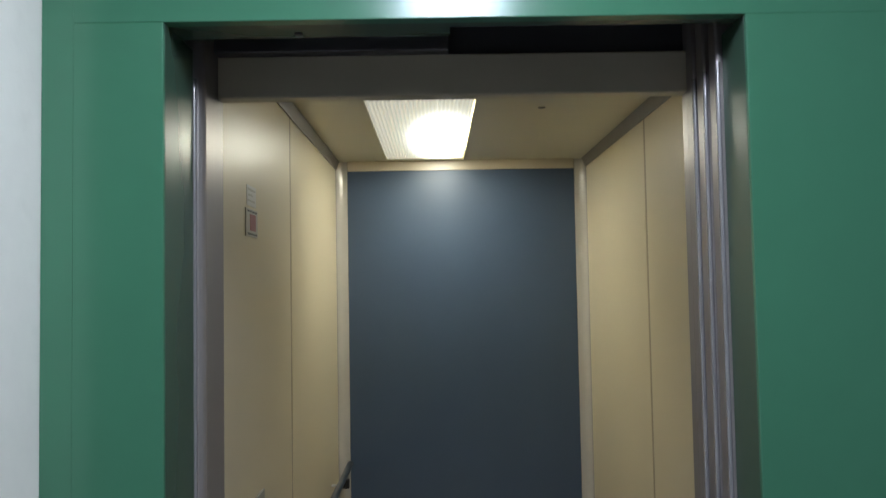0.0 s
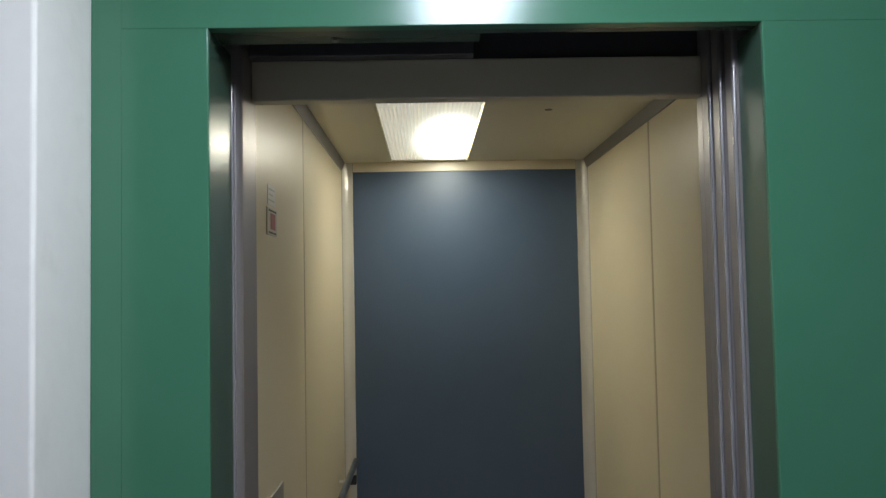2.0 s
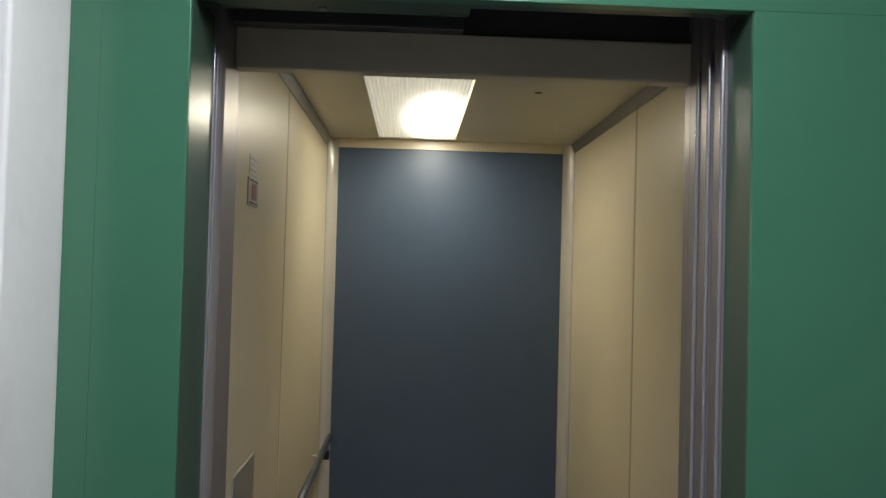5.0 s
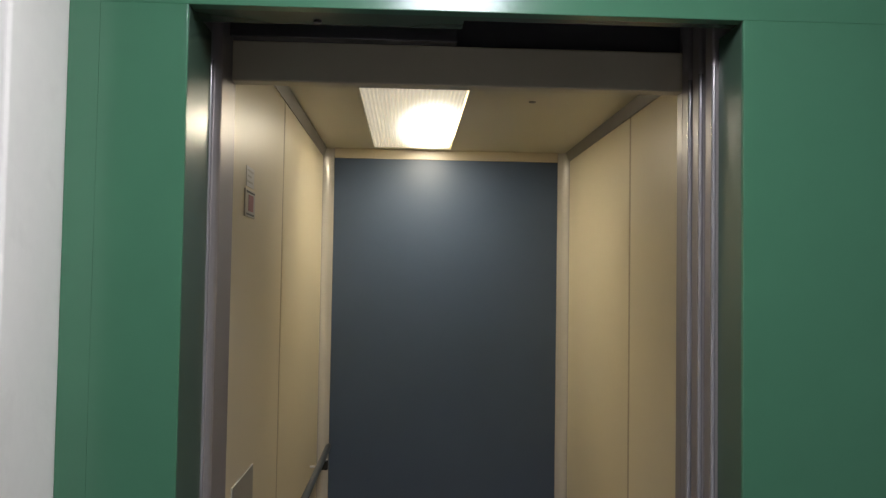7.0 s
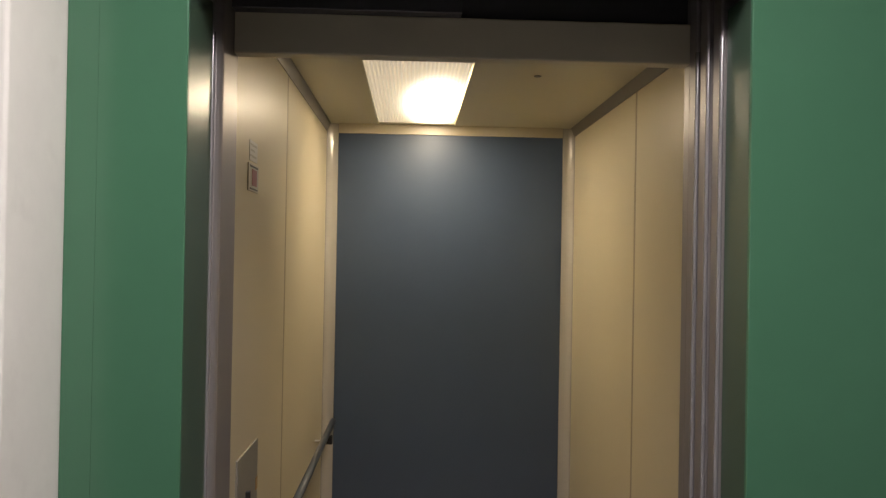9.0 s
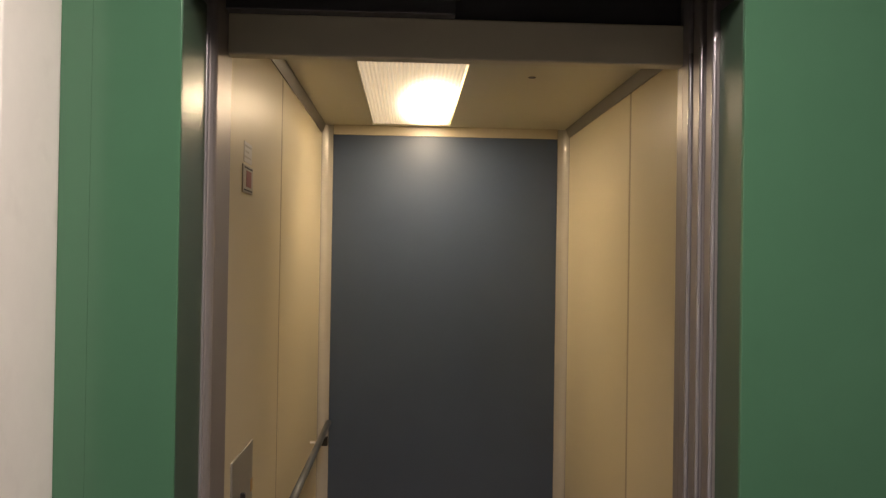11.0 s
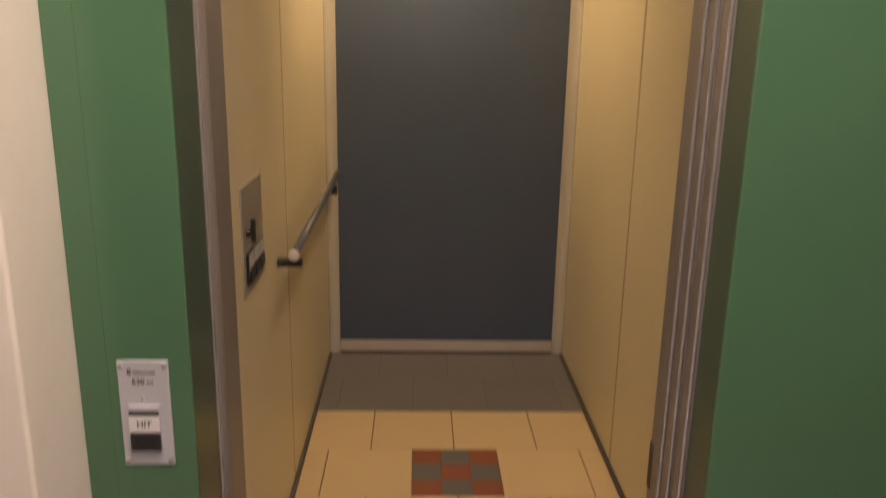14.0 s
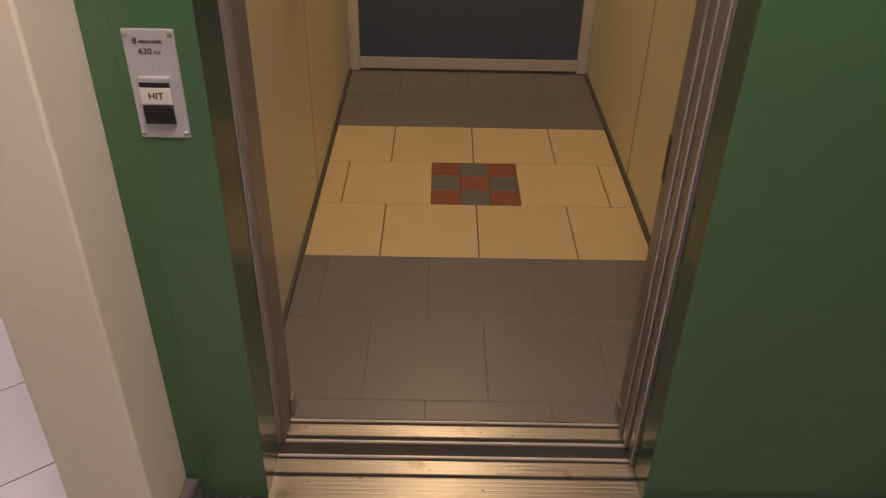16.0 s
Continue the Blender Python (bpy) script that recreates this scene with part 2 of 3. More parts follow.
# ---- landing: floor, with unseen walls and ceiling closing it ----
floor = tagged(new("floor", mesh_of("floor", bx(ROOM_L, ROOM_B, -0.12, ROOM_R, ROOM_F, -0.006), GROUT_GREY)),
               "landing floor of pale lilac tiles laid diagonally", "floor", kind="structure")
ceiling = tagged(new("ceiling", mesh_of("ceiling", bx(ROOM_L, ROOM_B, ROOM_H, ROOM_R, ROOM_F, ROOM_H + 0.1), CEIL_PAINT)),
                 "plain white painted landing ceiling", "ceiling", kind="structure")
# out-of-view walls added to close the room, grey lowered to cut bounce
for name, b in (("wall_left", (ROOM_L - 0.1, ROOM_B, -0.1, ROOM_L, ROOM_F, ROOM_H)),
                ("wall_right", (ROOM_R, ROOM_B, -0.1, ROOM_R + 0.1, FY + 0.03, ROOM_H)),
                ("wall_rear", (ROOM_L, ROOM_B - 0.1, -0.1, ROOM_R, ROOM_B, ROOM_H)),
                ("wall_far", (ROOM_L, ROOM_F, -0.1, ROOM_R, ROOM_F + 0.1, ROOM_H))):
    tagged(new(name, mesh_of(name, bx(*b), UNSEEN_WALL_GREY)), "unseen grey landing wall added to close the room", "wall", kind="structure")

# the shaft's side wall, whose rounded end stands beside the green front
pier = bx(PIER_L, PIER_Y, -0.05, PIER_X, ROOM_F, ROOM_H)
bev_edges(pier, lambda e: abs(e.verts[0].co.z - e.verts[1].co.z) > 1 and max(v.co.y for v in e.verts) < -0.3, 0.006, 4)
tagged(new("wall_shaft", mesh_of("wall_shaft", pier, PLASTER)),
       "white painted plaster wall end beside the lift", "wall", kind="structure")
skirting = extrude_z([(PIER_X, PIER_Y + 0.02), (PIER_X + 0.018, PIER_Y + 0.02), (PIER_X + 0.026, FY - 0.002),
                      (PIER_X, FY - 0.002)], 0.0, 0.060)
bmesh.ops.bevel(skirting, geom=[e for e in skirting.edges if min(v.co.z for v in e.verts) > 0.05], offset=0.004,
                segments=2, affect="EDGES")
tagged(new("baseboard", mesh_of("baseboard", skirting, STONE)),
       "short grey stone baseboard in the wall corner", "baseboard", kind="structure")

# green steel lift front: four panels with folded returns
front = base("wall_lift_front", (0, FY, 0), "glossy green painted steel lift front panels", "wall", "structure")
SEAM = -0.588
part("panel", bx(PIER_X + 0.001, FY, 0, SEAM - 0.0003, FY + 0.02, ROOM_H - 0.002, 0.0), GREEN, front)
def edge_on_front(e):
    return abs(e.verts[0].co.z - e.verts[1].co.z) > 1 and max(v.co.y for v in e.verts) < FY + 0.001


jamb = bx(SEAM, FY, 0, XL, FY + 0.006, ZT)
bev_edges(jamb, lambda e: edge_on_front(e) and e.verts[0].co.x > XL - 0.001, 0.002, 3)
part("jamb_panel", jamb, GREEN, front)
part("reveal", bx(XL - 0.012, FY + 0.006, 0, XL + 0.0004, -0.078, ZT), GREEN_SHADED, front, "green enamelled door reveal with shade put into its colour")
jamb = bx(XR, FY, 0, ROOM_R - 0.002, FY + 0.006, ZT)
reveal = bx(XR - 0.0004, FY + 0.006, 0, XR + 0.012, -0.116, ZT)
bev_edges(jamb, lambda e: edge_on_front(e) and e.verts[0].co.x < XR + 0.001, 0.002, 3)
part("jamb_panel", jamb, GREEN, front)
part("reveal", reveal, GREEN_SHADED, front, "green enamelled door reveal with shade put into its colour")
head = bx(SEAM, FY, ZT, ROOM_R - 0.002, FY + 0.02, ROOM_H - 0.002, 0.0)
bev_edges(head, lambda e: abs(e.verts[0].co.x - e.verts[1].co.x) > 1 and abs(e.verts[0].co.y - FY) < 1e-4, 0.0015, 3)
part("header_panel", head, GREEN, front)
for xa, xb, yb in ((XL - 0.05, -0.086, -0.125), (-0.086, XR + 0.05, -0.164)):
    part("soffit", bx(xa, FY + 0.02, ZT + 0.001, xb, yb, ZT + 0.004), GREEN_SHADED, front, "green enamelled soffit with shade put into its colour")
part("screw", cyl((-0.299, -0.145, ZT + 0.002), (-0.299, -0.145, ZT - 0.002), 0.006), STEEL_DARK, front, smooth=False)

# shaft behind the front: closed; its head is black to paint the slot's shade
shaft = base("wall_shaft_inside", (0, 0, 0), "dark raw concrete lift shaft behind the doors, head black for shade", "wall", "structure")
part("shaft_side", bx(1.0, FY + 0.03, -0.4, 1.06, ROOM_F, ROOM_H), SHAFT, shaft)
part("shaft_pit", bx(PIER_X, FY + 0.022, -0.5, 1.0, ROOM_F, -0.35), SHAFT, shaft)
part("shaft_head", bx(PIER_X, FY + 0.022, 2.28, 1.0, 0.012, 2.32), GAP_SHADE, shaft)
part("shaft_head", bx(PIER_X, FY + 0.0205, ZT + 0.009, 1.0, FY + 0.037, 2.28), GAP_SHADE, shaft)


# ---- sills ----
def sill(name, y0, y1, grooves, label, x0=XL, x1=XR + 0.35):
    """An extruded aluminium door sill with guide grooves and fine ribs, along x."""
    thing = base(name, (0, y0, 0), label, "door sill")
    edges = [y0] + [v for g in grooves for v in g] + [y1]
    for a, b in zip(edges[0::2], edges[1::2]):
        profile = [(a, -0.03), (a, -0.002), (a + 0.0015, 0.0)]
        if b - a > 0.03:
            count = max(3, int((b - a) / 0.012))
            step = (b - a - 0.006) / count
            for i in range(count):
                y = a + 0.003 + i * step
                profile += [(y + step * 0.35, 0.0), (y + step * 0.45, -0.0005), (y + step * 0.55, -0.0005),
                            (y + step * 0.65, 0.0)]
        profile += [(b - 0.0015, 0.0), (b, -0.002), (b, -0.03)]
        part("tread" if b - a > 0.03 else "lip", extrude_x(profile, x0, x1), ALU if b - a > 0.03 else ALU_TRIM, thing)
    for i in range(7):
        x, y = random.uniform(x0 + 0.02, XR - 0.02), random.uniform(y0 + 0.006, y1 - 0.02)
        if all(not a - 0.004 < y < b + 0.004 for a, b in grooves):
            part("dirt_speck", ball((x, y, 0.0002), random.uniform(0.0018, 0.0032), squash=(1.5, 0.8, 0.15)), STONE, thing)
    # black infill just below the treads paints the shade of the grooves
    for a, b in grooves:
        part("groove", bx(x0, a, -0.03, x1, b, -0.0045), GAP_SHADE, thing, "guide groove filled black for its shade")
    return thing


sill("landing_sill", -0.236, -0.086, [(-0.148, -0.140), (-0.101, -0.093)], "worn ribbed aluminium landing door sill", XL + 0.001, XR - 0.001)
sill("car_sill", -0.050, 0.019, [(-0.043, -0.033), (0.003, 0.013)], "worn ribbed aluminium car door sill", XL - 0.004, XR + 0.35)

# black strip added in the open gap to paint its shade
part("gap_shade_strip", bx(XL - 0.004, -0.0855, -0.03, XR + 0.35, -0.0505, -0.0045), GAP_SHADE, bpy.data.objects["car_sill"], "black strip standing in for the shade between the sills")

# ---- doors: two telescopic panels each, slid open behind the right jamb ----
def door(name, panels, z1, label):
    thing = base(name, (panels[0][0], panels[0][1], 0.006), label, "sliding door")
    for x, y0, y1 in panels:
        p = bx(x, y0, 0.006, x + 0.46, y1, z1)
        bev_edges(p, lambda e: abs(e.verts[0].co.z - e.verts[1].co.z) > 1 and e.verts[0].co.x < x + 0.01, 0.004, 3)
        leaf = part("door_panel", p, STEEL, thing)
        # rod added for the edge highlight; it ends where the header's shade begins
        part("highlight_strip", rod((x + 0.0030, y0 + 0.0030, 0.008), (x + 0.0030, y0 + 0.0030, 1.905), 0.0040, seg=24), HIGHLIGHT_STEEL, leaf,
             "polished steel rod imitating the leading edge highlight", smooth=True)
    return thing


door("landing_door", [(0.328, -0.162, -0.126), (0.3005, -0.112, -0.080)], 2.02, "open brushed steel two-panel landing sliding door")
door("lift_door", [(0.2995, -0.060, -0.026), (0.2970, -0.018, 0.016)], 2.02, "open brushed steel two-panel lift car sliding door")

# ---- car front: posts and header ----
post = base("car_front_frame", (-0.465, 0, 0), "steel and enamel door frame of the lift car", "door frame")
pl = bx(-0.55, -0.061, 0.0, -0.4585, 0.052, 2.12)
bev_edges(pl, lambda e: abs(e.verts[0].co.z - e.verts[1].co.z) > 1 and e.verts[0].co.x > -0.5 and e.verts[0].co.y < 0, 0.018, 5)
strike = part("strike_post", pl, STEEL, post)
# the same highlight rod on the strike post, cut at the same height
part("highlight_strip", rod((-0.4720, -0.0600, 0.002), (-0.4720, -0.0600, 1.905), 0.0040, seg=24), HIGHLIGHT_STEEL, strike,
     "polished steel rod imitating the leading edge highlight", smooth=True)
pr = bx(0.300, 0.020, 0.0, 0.552, 0.052, 2.12)
bev_edges(pr, lambda e: abs(e.verts[0].co.z - e.verts[1].co.z) > 1 and e.verts[0].co.x < 0.4, 0.004, 3)
ret = part("return_post", pr, STEEL, post)
part("slot", bx(0.2992, 0.034, 0.628, 0.303, 0.0524, 0.720), RUBBER, ret, "narrow dark slot in the post edge")
part("foot_guard", bx(0.2955, 0.022, 0.001, 0.2998, 0.050, 0.050, 0.0015), STEEL, ret)
part("foot_guard", bx(-0.4580, 0.022, 0.001, -0.4500, 0.050, 0.055, 0.003), STEEL, strike)
hd = bx(-0.4575, 0.020, 1.894, 0.299, 0.052, 1.962)
bev_edges(hd, lambda e: abs(e.verts[0].co.x - e.verts[1].co.x) > 0.5, 0.003, 2)
part("header", hd, HEADER, post)
# dark steel on upstand and track cover carries the slot's shade in colour
part("header_upstand", bx(-0.4575, 0.034, 1.962, 0.299, 0.052, 2.27), STEEL_DARK, post)
part("track_cover", bx(-0.4575, -0.005, 1.961, -0.086, 0.030, 2.04, 0.002), STEEL_DARK, post)

# ---- car shell ----
carfloor = tagged(new("floor_car", mesh_of("floor_car", bx(-CW - 0.02, 0.0195, -0.05, CW + 0.02, CB + 0.02, -0.0035), GROUT)),
                  "lift car floor tiled beige and grey with a small chequered square", "floor", kind="structure")
for sx, name in ((-1, "wall_car_left"), (1, "wall_car_right")):
    w = base(name, (sx * CW, 0, 0), "cream laminate lift car side wall with one vertical joint", "wall", "structure")
    xa, xb = sorted((sx * CW, sx * (CW + 0.022)))
    seam = 1.093 if sx < 0 else 1.198
    zc = CH - 0.040
    part("panel", bx(xa, 0.053, 0.014, xb, seam - 0.010, zc, 0.0015), CREAM, w)
    part("panel", bx(xa, seam + 0.010, 0.014, xb, CB, zc, 0.0015), CREAM, w)
    xg = sorted((sx * (CW + 0.001), sx * (CW + 0.02)))
    part("joint_strip", bx(xg[0], seam - 0.010, 0.014, xg[1], seam + 0.010, zc), JOINT, w)
    part("backing", bx(*((sx * (CW + 0.024), 0.03, 0.0, sx * (CW + 0.04), CB + 0.03, 2.2) if sx > 0 else
                         (sx * (CW + 0.04), 0.03, 0.0, sx * (CW + 0.024), CB + 0.03, 2.2))), STEEL_DARK, w)
    k = sorted((sx * (CW - 0.010), sx * (CW + 0.02)))
    part("kick_strip", bx(k[0], 0.053, -0.003, k[1], CB - 0.004, 0.013, 0.002), STEEL_DARK, w, "dark metal kick strip")
    # sloping cornice under the ceiling
    bm = bmesh.new()
    y0, y1 = 0.053, CB
    sec = [(sx * (CW + 0.01), CH - 0.040), (sx * (CW - 0.003), CH - 0.040), (sx * 0.524, CH - 0.003),
           (sx * 0.524, CH + 0.01), (sx * (CW + 0.01), CH + 0.01)]
    va = [bm.verts.new((x, y0, z)) for x, z in sec]
    vb = [bm.verts.new((x, y1, z)) for x, z in sec]
    bm.faces.new(va), bm.faces.new(vb[::-1])
    for i in range(5):
        bm.faces.new((va[i], va[(i + 1) % 5], vb[(i + 1) % 5], vb[i]))
    part("cornice", bm, CORNICE, w, "grey sloping cornice strip")

back = base("wall_car_back", (0, CB, 0), "dark slate-blue laminate back wall with pale trim", "wall", "structure")
part("panel", bx(-0.490, CB, 0.064, 0.490, CB + 0.02, 2.0905, 0.001), SLATE, back)
part("kick_plate", bx(-0.490, CB - 0.006, 0.0125, 0.490, CB + 0.02, 0.063, 0.002), ALU_TRIM, back, "satin aluminium kick plate")
part("kick_base_strip", bx(-0.490, CB - 0.003, 0.001, 0.490, CB + 0.02, 0.012), STEEL_DARK, back, "dark strip under the kick plate")
part("top_rail", bx(-0.490, CB - 0.004, 2.0915, 0.490, CB + 0.02, CH, 0.001), TRIM, back)
part("backing", bx(-0.58, CB + 0.022, 0.0, 0.58, CB + 0.04, 2.2), STEEL_DARK, back)
for sx in (-1, 1):
    # quarter-round corner post
    prof = [(sx * 0.4905, CB + 0.012), (sx * 0.4905, CB - 0.008)]
    for i in range(7):
        a = math.radians(90 * i / 6)
        prof.append((sx * (0.503 + 0.034 * math.sin(a)), CB - 0.008 - 0.034 * (1 - math.cos(a))))
    prof += [(sx * (CW - 0.001), CB - 0.042), (sx * (CW - 0.001), CB + 0.012)]
    part("corner_post", extrude_z(prof if sx > 0 else prof[::-1], 0.003, CH - 0.003), POST, back, "pale rounded corner post", smooth=False)

# car ceiling with an opening for the lamp
LX0, LX1, LY0, LY1 = -0.323, 0.019, 0.20, 2.150
cc = bmesh.new()
for b in ((-0.56, 0.03, LX0, CB + 0.02), (LX1, 0.03, 0.56, CB + 0.02), (LX0, 0.03, LX1, LY0), (LX0, LY1, LX1, CB + 0.02)):
    bx(b[0], b[1], CH, b[2], b[3], CH + 0.02, bm=cc)
bx(-0.58, 0.036, CH + 0.08, 0.58, CB + 0.04, CH + 0.10, bm=cc)
tagged(new("ceiling_car", mesh_of("ceiling_car", cc, CREAM_CEIL)), "cream painted metal lift car ceiling", "ceiling", kind="structure")

lamp = base("ceiling_lamp", ((LX0 + LX1) / 2, (LY0 + LY1) / 2, CH), "lit warm ribbed plastic ceiling light in the lift car", "ceiling lamp")
CARLIGHT = bulb_diffuser_mat("lit_ribbed_acrylic", (1.0, 0.86, 0.55), CAR_LAMP_BASE, CAR_LAMP_CORE, (-0.080, 1.74, CH), (0.062, 0.23, 1.0))
rib = bmesh.new()
count = 26
w = (LX1 - LX0 - 0.012) / count
last = None
for i in range(count):
    x0 = LX0 + 0.006 + i * w
    for dx, dz in ((0.0, 0.004), (0.5, 0.0)):
        a, b = rib.verts.new((x0 + dx * w, LY0 + 0.004, CH + dz)), rib.verts.new((x0 + dx * w, LY1 - 0.004, CH + dz))
        if last:
            rib.faces.new((last[0], a, b, last[1]))
        last = (a, b)
part("diffuser", rib, CARLIGHT, lamp, "glowing ribbed diffuser")
fr = bx(LX0 + 0.001, LY0 + 0.001, CH - 0.002, LX0 + 0.006, LY1 - 0.001, CH + 0.02)
bx(LX1 - 0.006, LY0 + 0.001, CH - 0.002, LX1 - 0.001, LY1 - 0.001, CH + 0.02, bm=fr)
bx(LX0 + 0.006, LY1 - 0.004, CH - 0.002, LX1 - 0.006, LY1 - 0.001, CH + 0.02, bm=fr)
bx(LX0 + 0.006, LY0 + 0.001, CH - 0.002, LX1 - 0.006, LY0 + 0.004, CH + 0.02, bm=fr)
part("frame", fr, CREAM_CEIL, lamp)
hatch = base("ceiling_screw", (0.222, 1.190, CH), "small dark screw head in the car ceiling", "screw")
part("head", cyl((0.222, 1.190, CH + 0.001), (0.222, 1.190, CH - 0.002), 0.013, 0.011), STEEL_DARK, hatch)

# ---- landing lamps: one over the viewpoint, one added unseen to brighten the passage beside the shaft ----
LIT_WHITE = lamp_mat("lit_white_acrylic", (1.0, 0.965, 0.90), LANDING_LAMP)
LIT_COOL = lamp_mat("added_passage_glow", (0.86, 0.93, 1.0), ADDED_PASSAGE_LAMP)
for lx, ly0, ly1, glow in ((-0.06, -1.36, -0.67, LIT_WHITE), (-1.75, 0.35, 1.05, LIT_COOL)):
    lit = base("ceiling_lamp", (lx, (ly0 + ly1) / 2, ROOM_H), "lit white box lamp placed out of view on the landing ceiling", "ceiling lamp", "", "landing lamps")
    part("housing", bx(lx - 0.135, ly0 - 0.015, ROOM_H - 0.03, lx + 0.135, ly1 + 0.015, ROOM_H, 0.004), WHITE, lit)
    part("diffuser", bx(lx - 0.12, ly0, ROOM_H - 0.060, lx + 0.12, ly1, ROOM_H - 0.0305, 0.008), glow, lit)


# ---- car operating panel ----
def operating_panel():
    x = -CW
    t = base("car_operating_panel", (x, 0.58, 0.850), "brushed steel lift control panel with key switch and buttons", "control panel")
    part("plate", bx(x - 0.001, 0.468, 0.850, x + 0.004, 0.700, 1.108, 0.0015), PANEL_STEEL, t)
    part("sticker", bx(x + 0.0041, 0.676, 0.985, x + 0.0052, 0.698, 1.015), ORANGE, t, "small dull orange sticker")
    sw = part("key_switch", cyl((x + 0.003, 0.515, 1.000), (x + 0.014, 0.515, 1.000), 0.013, 0.012), RUBBER, t, "black round key switch", smooth=False)
    part("key", bx(x + 0.0135, 0.509, 0.975, x + 0.024, 0.521, 1.030, 0.002), RUBBER, sw)
    hs = part("button_housing", bx(x + 0.003, 0.490, 0.876, x + 0.010, 0.676, 0.950, 0.002), RUBBER, t, "black button housing")
    for i in range(3):
        y = 0.497 + i * 0.059
        part("button_label", bx(x + 0.0095, y, 0.914, x + 0.0112, y + 0.052, 0.947, 0.0006), PLATE, hs, "pale button label")
        part("button", bx(x + 0.0095, y, 0.880, x + 0.014, y + 0.052, 0.909, 0.002), RUBBER, hs)
    return t


operating_panel()


def wall_sign():
    x = -CW
    t = base("alarm_sign", (x, 0.590, 1.710), "small grey alarm sign with a red block on the cream wall", "sign")
    part("plate", bx(x - 0.001, 0.532, 1.708, x + 0.003, 0.646, 1.772, 0.001), SIGN, t)
    part("red_block", bx(x + 0.003, 0.568, 1.722, x + 0.0036, 0.624, 1.760), RED, t, "dark red block")
    for z in (1.764, 1.712):
        part("print_bar", bx(x + 0.003, 0.545, z, x + 0.0035, 0.636, z + 0.004), INK, t)
    n = base("paper_notice", (x, 0.590, 1.780), "small pale paper notice with grey print lines", "notice")
    part("sheet", bx(x - 0.0005, 0.548, 1.779, x + 0.0012, 0.638, 1.826), CAP, n)
    for i, (a, b) in enumerate(((0.557, 0.630), (0.562, 0.604), (0.554, 0.625))):
        part("print_bar", bx(x + 0.0012, a, 1.815 - i * 0.013, x + 0.0016, b, 1.819 - i * 0.013), SIGN, n)


wall_sign()


# ---- handrail ----
def handrail():
    x, za, zb = -0.488, 0.837, 0.850
    ya, yb = 0.895, 2.145
    t = base("handrail", (x, ya, za), "dark grey round steel handrail on black brackets", "handrail")
    tube = part("tube", cyl((x, ya, za), (x, yb, zb), 0.0125, seg=24), RAIL, t, smooth=True)
    for p in tube.data.polygons:
        p.use_smooth = len(p.vertices) == 4
    part("end_cap", ball((x, ya - 0.004, za), 0.0165, squash=(1, 0.8, 1)), CAP, t, "pale round end cap", smooth=True)
    for y, z in ((ya + 0.022, za - 0.008), (1.93, zb - 0.016)):
        far = y > 1.5
        b = bx(x - 0.006 if far else -CW - 0.001, y - 0.012, z - 0.032, x + 0.020, y + 0.012, z - 0.008 if not far else z + 0.004, 0.004)
        fixed = part("bracket", b, RUBBER, t, "black bracket")
        if far:
            part("wall_stud", cyl((-CW - 0.001, y, z - 0.020), (x - 0.006, y, z - 0.020), 0.005), CAP, fixed, "pale wall stud")


handrail()


# ---- call button panel on the green front ----
def call_panel():
    cx, cz, w, h = -0.5370, 0.9055, 0.0735, 0.1665
    x0, z1 = cx - w / 2, cz + h / 2
    y = FY

    def at(u, v, d=0.0):
        return (x0 + u * w, y - d, z1 - v * h)

    t = base("call_button_panel", (cx, y, cz), "silver call button plate with black button on green steel", "call button")
    part("plate", bx(x0, y - 0.004, z1 - h, x0 + w, y + 0.001, z1, 0.0018), PLATE, t)
    for u in (0.075, 0.925):
        for v in (0.05, 0.955):
            c = at(u, v)
            s = part("screw", cyl((c[0], y - 0.003, c[2]), (c[0], y - 0.0062, c[2]), 0.0046, 0.0032, 14), CHROME, t)
            part("slot", bx(c[0] - 0.0026, y - 0.0066, c[2] - 0.0004, c[0] + 0.0026, y - 0.0061, c[2] + 0.0004), INK, s)
    c = at(0.47, 0.357)
    part("indicator", ball((c[0], y - 0.004, c[2]), 0.0032, squash=(1, 0.7, 1)), CHROME, t, smooth=True)
    a, b = at(0.18, 0.41), at(0.80, 0.84)
    hs = part("button_housing", bx(a[0], y - 0.011, b[2], b[0], y - 0.003, a[2], 0.0015), PLATE, t)
    c, d = at(0.195, 0.455), at(0.785, 0.500)
    part("lens", bx(c[0], y - 0.0118, d[2], d[0], y - 0.0105, c[2], 0.0004), RUBBER, hs)
    c, d = at(0.185, 0.503), at(0.795, 0.655)
    tag = part("label_plate", bx(c[0], y - 0.0128, d[2], d[0], y - 0.0105, c[2], 0.0006), WHITE, hs, "white label plate")
    mid = at(0.49, 0.578, 0.0131)
    turn = pose(*mid, 90, 0, 0)
    lettering("letters", "HIT", 0.0140, turn, INK, tag)
    c, d = at(0.20, 0.662), at(0.80, 0.835)
    bt = bx(c[0], y - 0.0155, d[2], d[0], y - 0.0105, c[2], 0.0016)
    part("button", bt, RUBBER, hs, "black push button")
    for i in range(4):
        e = at(0.30, 0.715 + i * 0.022), at(0.70, 0.715 + i * 0.022)
        part("rib", bx(e[0][0], y - 0.0163, e[0][2] - 0.0006, e[1][0], y - 0.0152, e[0][2] + 0.0006), RUBBER, hs)
    for text, u, v, s in (("8", 0.235, 0.105, 0.0125), ("PERSONER", 0.53, 0.112, 0.0068), ("630", 0.40, 0.195, 0.0125), ("KG", 0.63, 0.203, 0.0068)):
        m = at(u, v, 0.0042)
        lettering("letters", text, s, pose(*m, 90, 0, 0), INK, t)


call_panel()


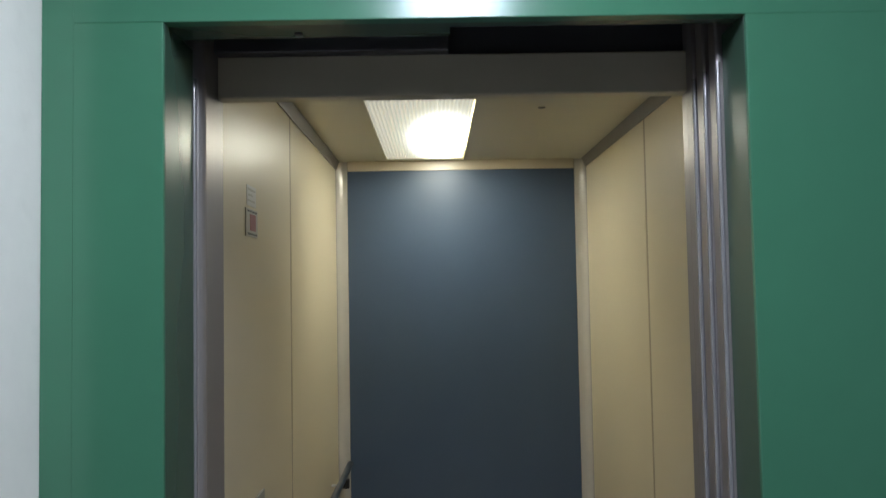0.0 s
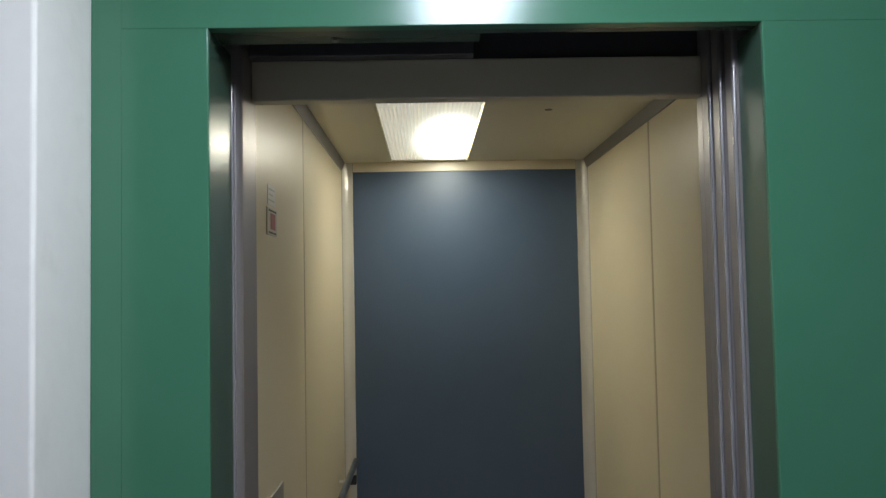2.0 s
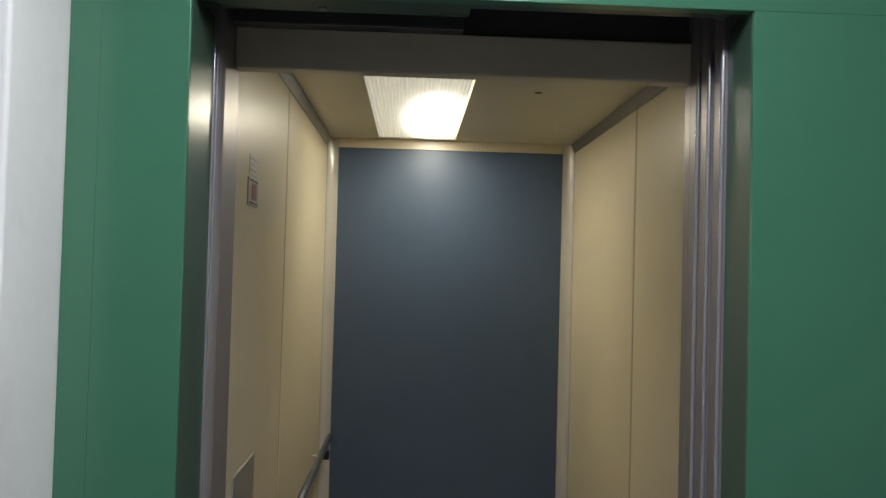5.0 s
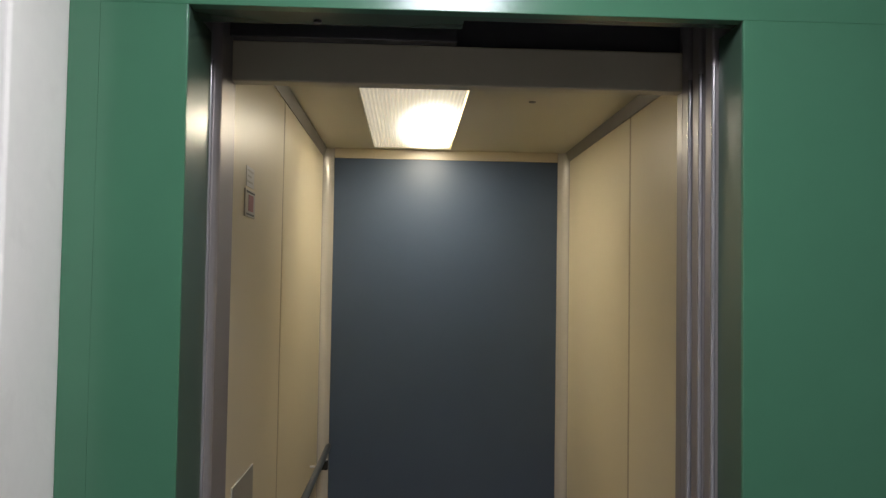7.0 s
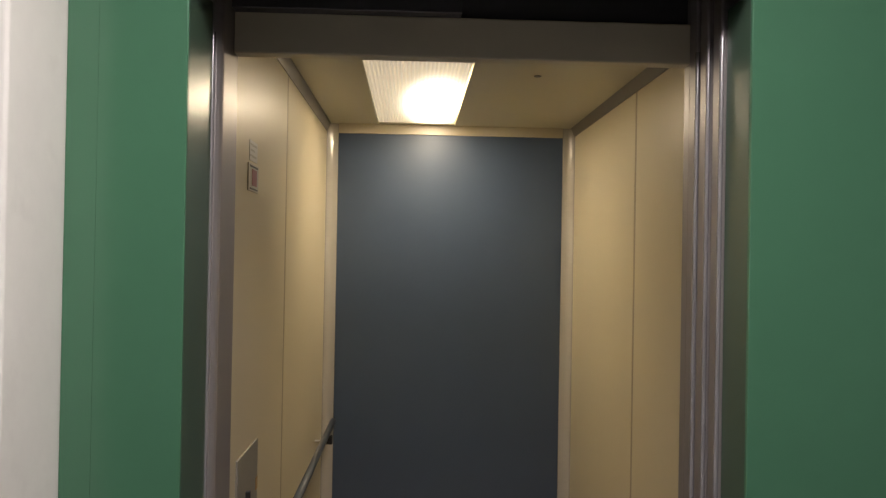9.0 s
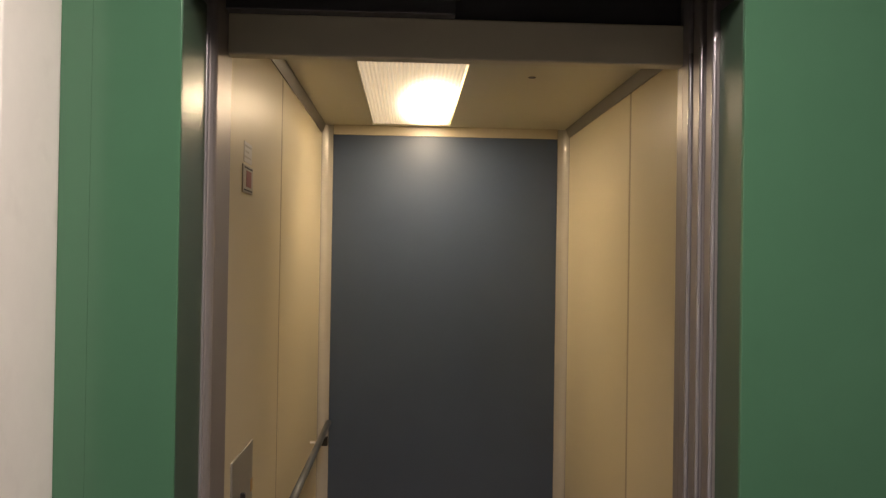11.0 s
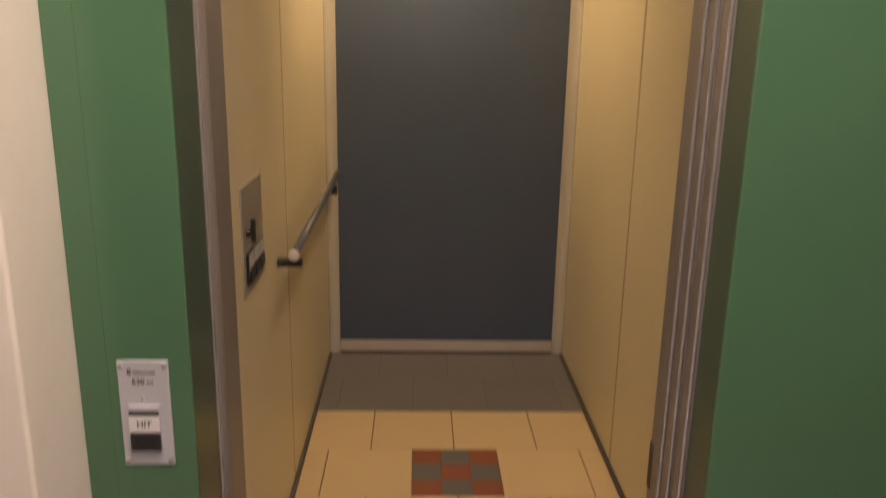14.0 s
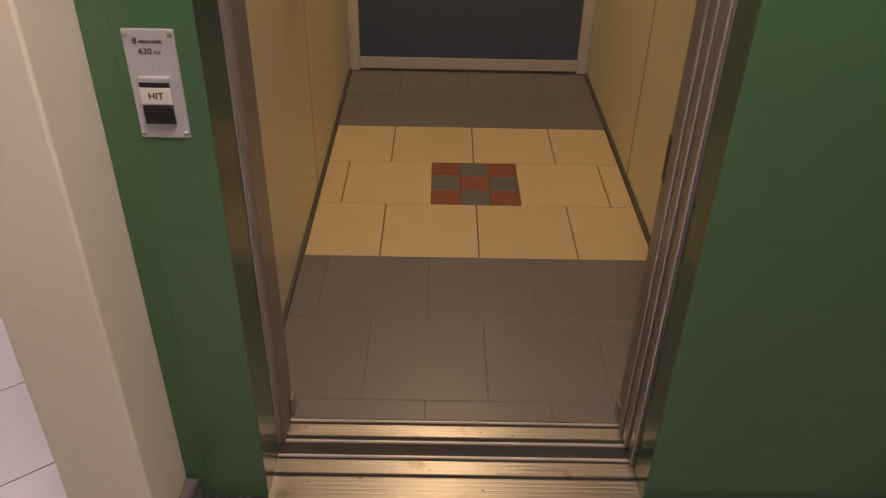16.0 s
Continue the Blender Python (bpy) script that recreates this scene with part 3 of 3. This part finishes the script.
# ---- floor tiles, each a piece ----
def tile_mesh(w, d, material, bevel=0.0012, depth=0.008):
    return mesh_of("tile", bx(-w / 2, -d / 2, -depth, w / 2, d / 2, 0, bevel, 1), material)


cache = {}


def lay(x0, y0, x1, y1, material, gap=0.0045, gap_y=0.002, z=0.0):
    key = (round(x1 - x0, 4), round(y1 - y0, 4), material.name)
    if key not in cache:
        cache[key] = tile_mesh(x1 - x0 - gap, y1 - y0 - gap_y, material)
    ob = new("tile", cache[key])
    ob.parent = carfloor
    ob.location = ((x0 + x1) / 2, (y0 + y1) / 2, z + random.uniform(-0.0001, 0.0001))
    return ob


EDGE = CW - 0.010
for ya, yb in ((0.0205, 0.6885), (1.6015, CB - 0.001)):
    part("grout_bed", bx(-CW - 0.01, ya, -0.02, CW + 0.01, yb, -0.0008), GROUT_CAR, carfloor)
for ya, yb, joints, material in ((0.0205, 0.083, (-0.45, -0.15, 0.15), GREY_TILE), (0.083, 0.396, (-0.3, 0.0, 0.3), GREY_TILE),
                                 (0.396, 0.690, (-0.45, -0.15, 0.15, 0.45), GREY_TILE), (0.690, 1.0, (-0.3, 0.0, 0.3), BEIGE_TILE),
                                 (1.3, 1.6, (-0.3, 0.0, 0.3), BEIGE_TILE), (1.6, 1.9, (-0.45, -0.15, 0.15, 0.45), GREY_TILE),
                                 (1.9, CB - 0.004, (-0.3, 0.0, 0.3), GREY_TILE)):
    lo, hi = (XL + 0.008, 0.299) if yb < 0.1 else (-EDGE, EDGE)
    xs = [lo, *joints, hi]
    for xa, xb in zip(xs, xs[1:]):
        lay(xa, ya, xb, yb, material, 0.0030 if material is GREY_TILE else 0.0045, 0.0026 if material is GREY_TILE else 0.002)
for xa, xb in ((-EDGE, -0.45), (-0.45, -0.15), (0.15, 0.45), (0.45, EDGE)):
    lay(xa, 1.0, xb, 1.3, BEIGE_TILE)
for i in range(3):
    for j in range(3):
        lay(-0.15 + 0.1 * i, 1.0 + 0.1 * j, -0.05 + 0.1 * i, 1.1 + 0.1 * j, RED_TILE if (i + j) % 2 == 0 else BLUEGREY_TILE, 0.001, 0.001)


def clip(poly, axis, limit, keep_less):
    out = []
    for p, q in zip(poly, poly[1:] + poly[:1]):
        a, b = (p[axis] <= limit) == keep_less, (q[axis] <= limit) == keep_less
        if a:
            out.append(p)
        if a != b:
            t = (limit - p[axis]) / (q[axis] - p[axis])
            out.append((p[0] + t * (q[0] - p[0]), p[1] + t * (q[1] - p[1])))
    return out


TURN = math.radians(38)
ux, uy = math.cos(TURN), math.sin(TURN)
for i in range(-16, 16):
    for j in range(-16, 16):
        cx, cy = -1.148 + ux * (i - 0.08) * 0.3 - uy * (j + 0.5) * 0.3, 0.101 + uy * (i - 0.08) * 0.3 + ux * (j + 0.5) * 0.3
        h = 0.1482
        square = [(cx + ux * a * h - uy * b * h, cy + uy * a * h + ux * b * h) for a, b in ((-1, -1), (1, -1), (1, 1), (-1, 1))]
        for x0, x1, y0, y1 in ((ROOM_L, ROOM_R, ROOM_B, PIER_Y), (ROOM_L, PIER_L, PIER_Y, ROOM_F), (PIER_X + 0.03, ROOM_R, PIER_Y, -0.237)):
            poly = square
            for axis, limit, less in ((0, x0, False), (0, x1, True), (1, y0, False), (1, y1, True)):
                poly = clip(poly, axis, limit, less) if len(poly) > 2 else []
            if len(poly) < 3:
                continue
            bm = bmesh.new()
            top = [bm.verts.new((x - cx, y - cy, 0.0)) for x, y in poly]
            low = [bm.verts.new((x - cx, y - cy, -0.008)) for x, y in poly]
            bm.faces.new(top)
            for a in range(len(top)):
                b = (a + 1) % len(top)
                bm.faces.new((top[a], low[a], low[b], top[b]))
            ob = new("tile", mesh_of("tile", bm, LILAC_TILE))
            ob.parent = floor
            ob.location = (cx, cy, 0.0)
